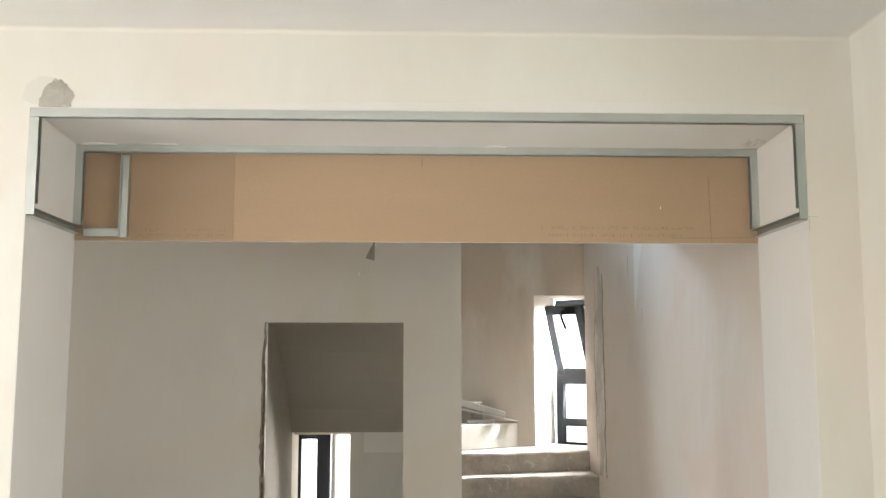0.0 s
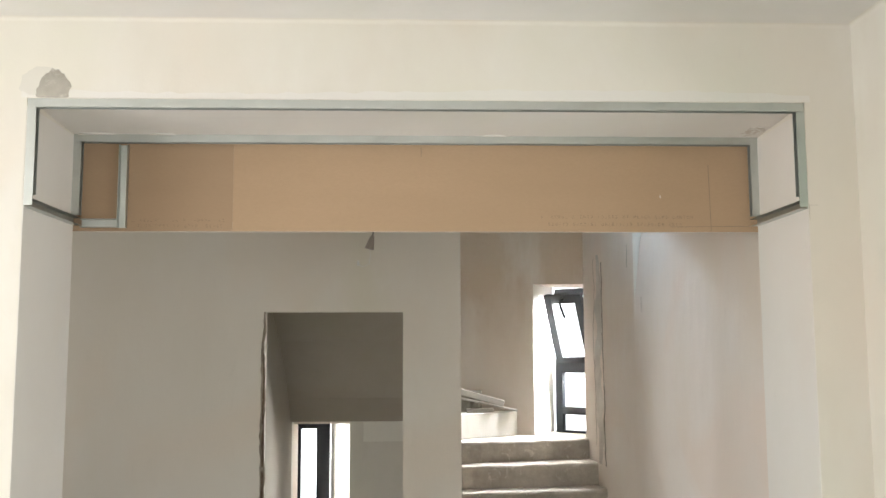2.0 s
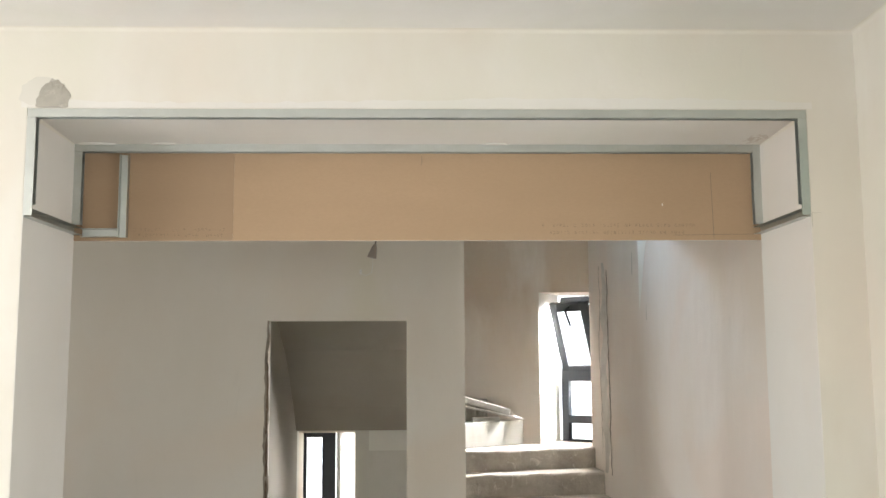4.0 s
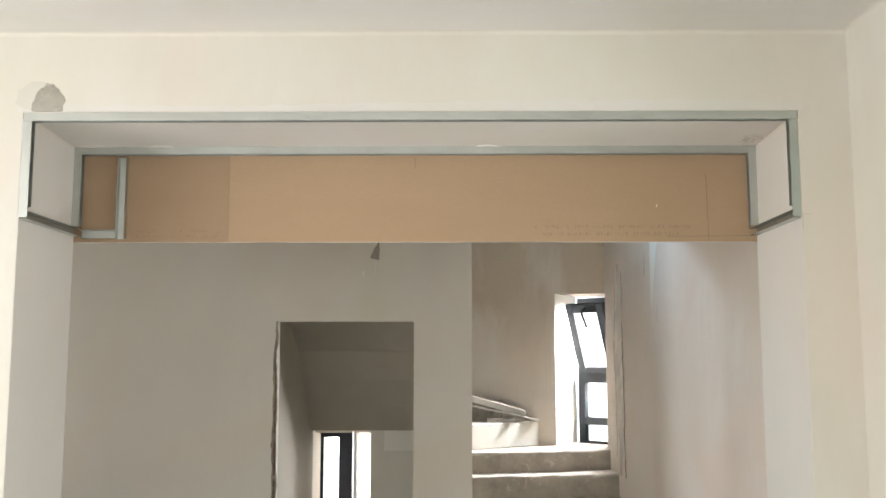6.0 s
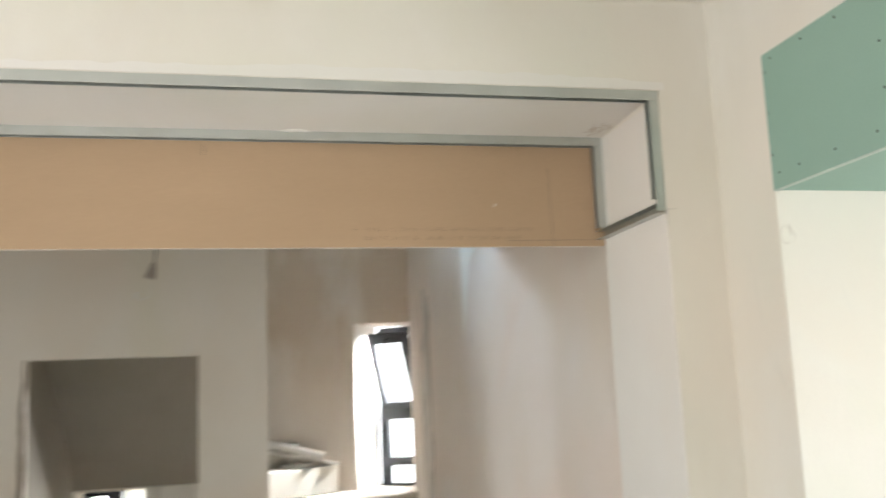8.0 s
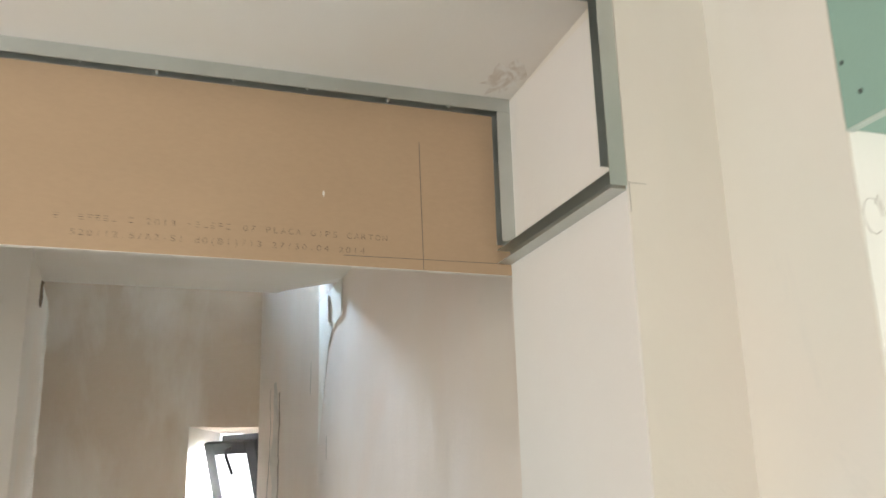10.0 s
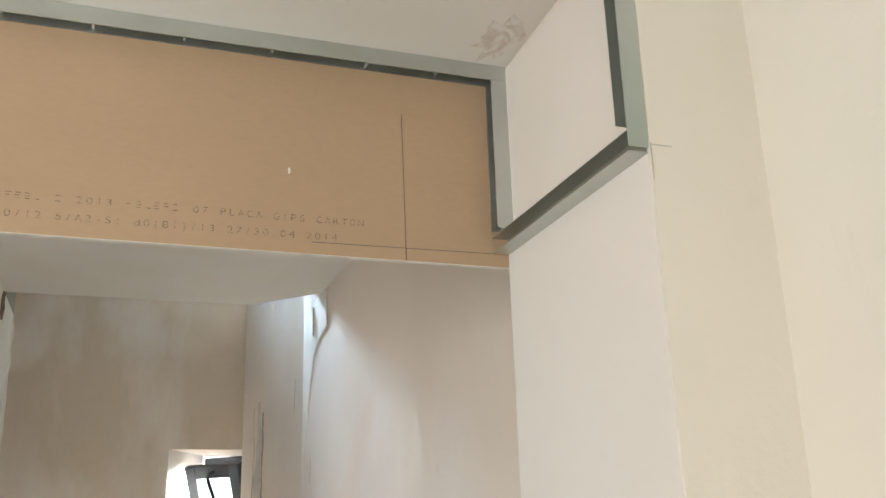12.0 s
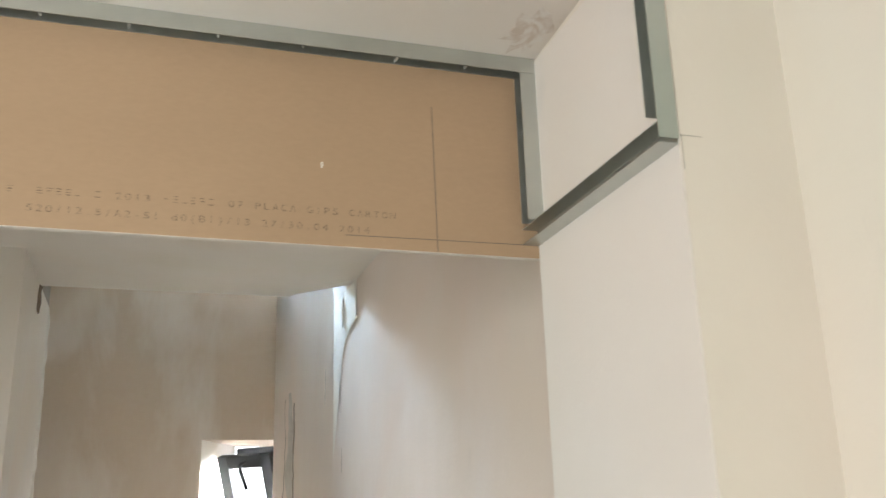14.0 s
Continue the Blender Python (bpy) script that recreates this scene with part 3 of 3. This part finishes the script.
def lettering(text, x, z, size, parent, pitch):
    """Printed letters, each set in a cell of the same width, as one thin flat mesh."""
    bm = bmesh.new()
    for i, glyph in enumerate(text):
        if glyph == " ":
            continue
        cu = bpy.data.curves.new("glyph", 'FONT')
        cu.body, cu.size, cu.extrude, cu.offset = glyph, size, 0.0002, -0.00012
        ob = bpy.data.objects.new("glyph", cu)
        scene.collection.objects.link(ob)
        bpy.context.view_layer.update()
        me = bpy.data.meshes.new_from_object(ob.evaluated_get(bpy.context.evaluated_depsgraph_get()))
        bpy.data.objects.remove(ob)
        lo, hi = min(v.co.x for v in me.vertices), max(v.co.x for v in me.vertices)
        wide = min(1.25, pitch * 0.68 / (hi - lo)) if hi - lo > 0.004 else 1.0
        me.transform(Matrix.Translation((x + pitch * (i + 0.5), REAR + 0.0003, z)) @ pose(0, 0, 0, 90, 0, 0) @ Matrix.Diagonal((wide, 1, 1, 1)) @ Matrix.Translation((-(lo + hi) / 2, 0, 0)))
        bm.from_mesh(me)
        bpy.data.meshes.remove(me)
    me = bpy.data.meshes.new("lettering")
    bm.to_mesh(me)
    bm.free()
    me.materials.append(M["ink"])
    o = new("lettering", me)
    o.parent = parent
    o.matrix_parent_inverse = parent.matrix_world.inverted()
    return tagged(o, "faint dot-printed letters", kind="stuff")


def code_bars(x0, x1, z, h, parent, seed, gaps=()):
    """Unreadable printing: small bars one after another."""
    rnd = random.Random(seed)
    bm = bmesh.new()
    x, y = x0, REAR + 0.0003
    while x < x1:
        if rnd.random() > 0.18:
            for q in (0.05, 0.45, 0.85):
                if rnd.random() < 0.8:
                    add_box(bm, x, x + 0.0095 * rnd.uniform(0.6, 1), y, y + 0.0003, z + h * q, z + h * (q + 0.13))
        x += 0.0139
    return tagged(part("printed_code", bm, M["ink"], parent), kind="stuff")


lettering("2013", 0.672, 2.2525, 0.0165, board_b, 0.0142)
lettering("07 PLACA GIPS CARTON", 0.845, 2.2530, 0.0165, board_b, 0.0142)
lettering("520/12.5/A2-S1 d0(B1)/13 27/30.04 2014", 0.545, 2.2240, 0.0165, board_b, 0.01418)
code_bars(0.505, 0.645, 2.2525, 0.011, board_b, 1)
code_bars(0.747, 0.828, 2.2530, 0.012, board_b, 2)
code_bars(-1.08, -0.72, 2.236, 0.012, board_a, 5)
code_bars(-1.06, -0.74, 2.2135, 0.012, board_a, 6)

# ---- green board box in the side opening ----
box_thing = thing("green_bulkhead", (EAST, 2.0, 2.227), "green moisture-resistant plasterboard box under the side lintel", "bulkhead")
part("front_panel", boxes((EAST - 0.003, EAST + 0.0095, OPEN_Y0, OPEN_Y1 - 0.005, 2.2275, OPEN_Z - 0.001)), M["green"], box_thing)
part("under_panel", boxes((EAST + 0.0100, 2.03, OPEN_Y0, OPEN_Y1 - 0.005, 2.228, 2.2405)), M["green"], box_thing)
part("edge_strip", boxes((EAST - 0.0035, EAST + 0.0092, OPEN_Y0, OPEN_Y1 - 0.005, 2.2245, 2.2272)), M["green_edge"], box_thing, "bare gypsum edge")
screw_row([(EAST - 0.0045, 2.905 - 0.03 - 0.14 * i, 2.588) for i in range(12)] + [(EAST - 0.0045, 2.907, z) for z in (2.557, 2.441, 2.323)]
          + [(EAST - 0.0045, y, 2.269) for y in (2.882, 2.793, 2.644, 2.49, 2.34, 2.18, 2.03)] + [(EAST - 0.0045, y, z) for y in (2.45, 2.0) for z in (2.36, 2.47)],
          (1, 0, 0), M["screw"], 0.0036, 0.003, box_thing)


# ---- marks and damage on the plaster ----
bm = bmesh.new()
blob(bm, (-1.255, FRONT + 0.0005, 2.645), 0.092, 0.072, 0.003, 8, 26, 2.6005)
tagged(obj("plaster_patch", bm, M["filler"], 0, True), "pale round filler patch above the frame corner", "filler patch")
bm = bmesh.new()
blob(bm, (-1.224, FRONT - 0.0015, 2.628), 0.058, 0.070, 0.006, 9, 34, 2.6008)
tagged(obj("mortar_spot", bm, M["mortar"]), "rough bare grey mortar spot on the cream wall", "mortar spot")


def ragged(name, z0, z1, put, width, thick, seed, material, label, step=0.03, kind_of="plaster edge", wobble=None):
    """A ragged upright strip of broken plaster; put(a, b, z) gives a place from across, out and up."""
    rnd = random.Random(seed)
    bm = bmesh.new()
    k = int((z1 - z0) / step)
    rows = []
    shift = 0.0
    for i in range(k + 1):
        z = z0 + (z1 - z0) * i / k
        shift = 0.8 * shift + rnd.uniform(-0.25, 0.25) * (wobble or width) * 0.5
        w = width * (1 - 0.6 * abs(2 * i / k - 1) ** 4) * rnd.uniform(0.65, 1.0)
        line_ = [(-w / 2 + shift, 0)] + [(w * (q - 0.5) + shift, thick * rnd.uniform(0.2, 1.0)) for q in (0.15, 0.4, 0.62, 0.85)] + [(w / 2 + shift, 0)]
        rows.append([bm.verts.new(put(a, b, z)) for a, b in line_])
    for u, v in zip(rows, rows[1:]):
        for q in range(5):
            bm.faces.new((u[q], u[q + 1], v[q + 1], v[q]))
    return tagged(obj(name, bm, material), label, kind_of, kind="structure")


def wall_x(y):
    """The face of the hall's side wall at y."""
    return HX if y < CREASE else HX - (HX - 1.442) * (y - CREASE) / (PIER - CREASE)


ragged("broken_strip_1", 0.868, 2.47, lambda a, b, z: (wall_x(7.20 - a) - b + 0.0005, 7.20 - a, z), 0.26, 0.003, 21, M["patchy"], "ragged strip of patched plaster by the landing", 0.06)
ragged("broken_strip_2", 0.87, 2.40, lambda a, b, z: (wall_x(7.07 - a) - b - 0.002, 7.07 - a + 0.03 * (z - 1.6), z), 0.028, 0.005, 23, M["rough"], "dark crack along the patched plaster", 0.03, wobble=0.10)
ragged("broken_strip_5", 1.0, 2.45, lambda a, b, z: (wall_x(7.32 - a) - b - 0.0015, 7.32 - a, z), 0.012, 0.002, 29, M["rough"], "thin crack beside the patched plaster", 0.03, wobble=0.14)
ragged("broken_strip_3", 2.3, 2.46, lambda a, b, z: (wall_x(6.40 - a) - b - 0.0015, 6.40 - a - 0.06 * (z - 2.2), z), 0.014, 0.002, 24, M["faint"], "thin crack in the hall wall", 0.02)
ragged("broken_strip_4", 1.98, 2.08, lambda a, b, z: (HX - b - 0.0015, 6.05 - a, z), 0.010, 0.002, 25, M["faint"], "thin crack in the hall wall", 0.02)
ragged("broken_edge_1", 0.0, DZ, lambda a, b, z: (DX0 + 0.001 + a, DOORWALL - b + 0.001, z), 0.034, 0.014, 22, M["rough"], "ragged broken plaster edge of the doorway", 0.03)
ragged("broken_edge_3", 0.3, 1.72, lambda a, b, z: (DX0 + 0.004 + a, DOORWALL - b - 0.006, z), 0.016, 0.006, 27, M["brown_edge"], "bare brown brick showing in the doorway edge", 0.04)
ragged("broken_edge_2", 0.6, 2.70, lambda a, b, z: (0.307 + b - 0.001, 6.47 - a, z), 0.06, 0.012, 26, M["hall"], "uneven plaster edge of the stair wall")
ragged("broken_edge_4", 2.60, 2.715, lambda a, b, z: (0.307 + b - 0.001, 6.05 - a, z), 0.10, 0.012, 28, M["brown_edge"], "dark chip in the plaster under the slab", 0.02)
ragged("broken_strip_6", 2.58, 2.70, lambda a, b, z: (HX - 0.003 - b, 6.02 - a, z), 0.025, 0.004, 33, M["patchy"], "grey chip under the slab", 0.02)
# panel over the wall, paler in place of the light in the passage
setting("passage_lit_panel", boxes((-0.488, 0.155, BACK - 0.006, BACK - 0.001, 0, 1.158)), M["filler"], "panel on the wall under the stairs, paler for window light", "wall")
# white band added where the wall shows a bright patch
setting("passage_bright_band", boxes((-0.375, 0.155, BACK - 0.03, BACK - 0.0065, 0.985, 1.158)), M["white"], "added white band for the bright patch under the stairs", "ledge")

bm = bmesh.new()
rnd = random.Random(31)
ring = [(1.345 + 0.05 * rnd.uniform(0.5, 1.1) * math.cos(i * math.tau / 22), 3.56 + 0.075 * rnd.uniform(0.5, 1.1) * math.sin(i * math.tau / 22)) for i in range(22)]
zs = lambda y: SOFFIT - 0.002 - 0.022 * (y - FRONT) / 0.47
low = [bm.verts.new((min(x, RIGHT - 0.006), y, zs(y) - 0.0012)) for x, y in ring]
top = [bm.verts.new((v.co.x, v.co.y, v.co.z + 0.001)) for v in low]
bm.faces.new(low)
bm.faces.new(top[::-1])
for i in range(22):
    bm.faces.new((low[i], low[(i + 1) % 22], top[(i + 1) % 22], top[i]))
tagged(obj("filler_stain", bm, M["stain"]), "smeared brown filler stain under the lintel", "stain")

# plaster lips left on the lintel's underside along the rear channel
for x, w in ((-1.22, 0.07), (-0.965, 0.05), (0.335, 0.045)):
    bm = bmesh.new()
    y0 = RY0 - 0.002
    shape = [(x + w * math.cos(i * math.pi / 10), y0 - 0.016 * math.sin(i * math.pi / 10)) for i in range(11)]
    add_prism(bm, shape, 0, 1, lambda a, b, e: (a, b, SOFFIT - 0.002 - 0.022 * (b - FRONT) / 0.47 - (0.005 if e < 0.5 else -0.001)))
    tagged(obj("plaster_lip", bm, M["jamb"]), "thin pale plaster lip beside the steel channel", "plaster lip", "plaster lips under the lintel")

# skimmed band of fresh filler over the frame
bm = bmesh.new()
rnd = random.Random(40)
k = 60
ups, downs = [], []
for i in range(k + 1):
    x = LEFT - 0.02 + (RIGHT + 0.04 - LEFT) * i / k
    z = 2.638 + 0.012 * math.sin(x * 2.3) + rnd.uniform(-0.006, 0.006)
    downs.append(bm.verts.new((x, FRONT - 0.0014, 2.6006)))
    ups.append(bm.verts.new((x, FRONT + 0.0004, z)))
for i in range(k):
    bm.faces.new((downs[i], downs[i + 1], ups[i + 1], ups[i]))
setting("filler_band", bm, M["jamb"], "thin pale band of fresh filler above the frame", "filler")

# pencil marks on the wall beside the frame
marks = thing("pencil_marks", (1.40, FRONT, 2.2), "faint pencil setting-out cross on the plaster", "pencil marks")
part("pencil_line", boxes((1.3926, 1.3938, FRONT - 0.0012, FRONT - 0.0002, 2.185, 2.236)), M["faint"], marks)
part("pencil_line", boxes((1.3945, 1.425, FRONT - 0.0012, FRONT - 0.0002, 2.2335, 2.2345)), M["faint"], marks)

doodle = thing("pencil_doodle", (1.60, OPEN_Y1, 2.1), "faint looped pencil scribble on the white reveal", "pencil marks")
for loop in ([(1.592 + 0.016 * math.cos(0.6 * i), 2.105 + 0.026 * math.sin(0.6 * i)) for i in range(10)],
             [(1.608, 2.128), (1.612, 2.112), (1.622, 2.100), (1.618, 2.086)], [(1.598, 2.122), (1.604, 2.136), (1.610, 2.120)]):
    bm = bmesh.new()
    tube(bm, [(x, OPEN_Y1 - 0.0042, z) for x, z in loop], 0.0007, 5)
    part("pencil_stroke", bm, M["faint"], doodle)

# ---- lamp cable in the hall ----
cable = thing("lamp_cable", (-0.16, 4.73, HALL), "bare ceiling cable with a lamp holder and loose wires", "cable")
bm = bmesh.new()
tube(bm, [(-0.150, 4.73, HALL), (-0.155, 4.73, 2.6), (-0.172, 4.73, 2.4), (-0.188, 4.73, 2.305)], 0.004)
part("cord", bm, M["cable"], cable, smooth=True)
bm = bmesh.new()
tube(bm, [(-0.186, 4.73, 2.315), (-0.190, 4.73, 2.30), (-0.200, 4.73, 2.262), (-0.204, 4.73, 2.246)], (0.006, 0.013, 0.021, 0.024), 12)
part("lamp_holder", bm, M["bakelite"], cable, "tan tapered lamp holder")
bm = bmesh.new()
tube(bm, [(-0.200, 4.73, 2.255), (-0.198, 4.73, 2.21), (-0.204, 4.73, 2.17), (-0.235, 4.73, 2.155), (-0.258, 4.73, 2.166)], 0.0018, 6)
part("loose_wire", bm, M["plastic"], cable, "thin pale loose wire")
bm = bmesh.new()
tube(bm, [(-0.258, 4.73, 2.162), (-0.259, 4.73, 2.172), (-0.258, 4.73, 2.186)], 0.007, 8)
part("connector", bm, M["plastic"], cable, "small white wire connector")
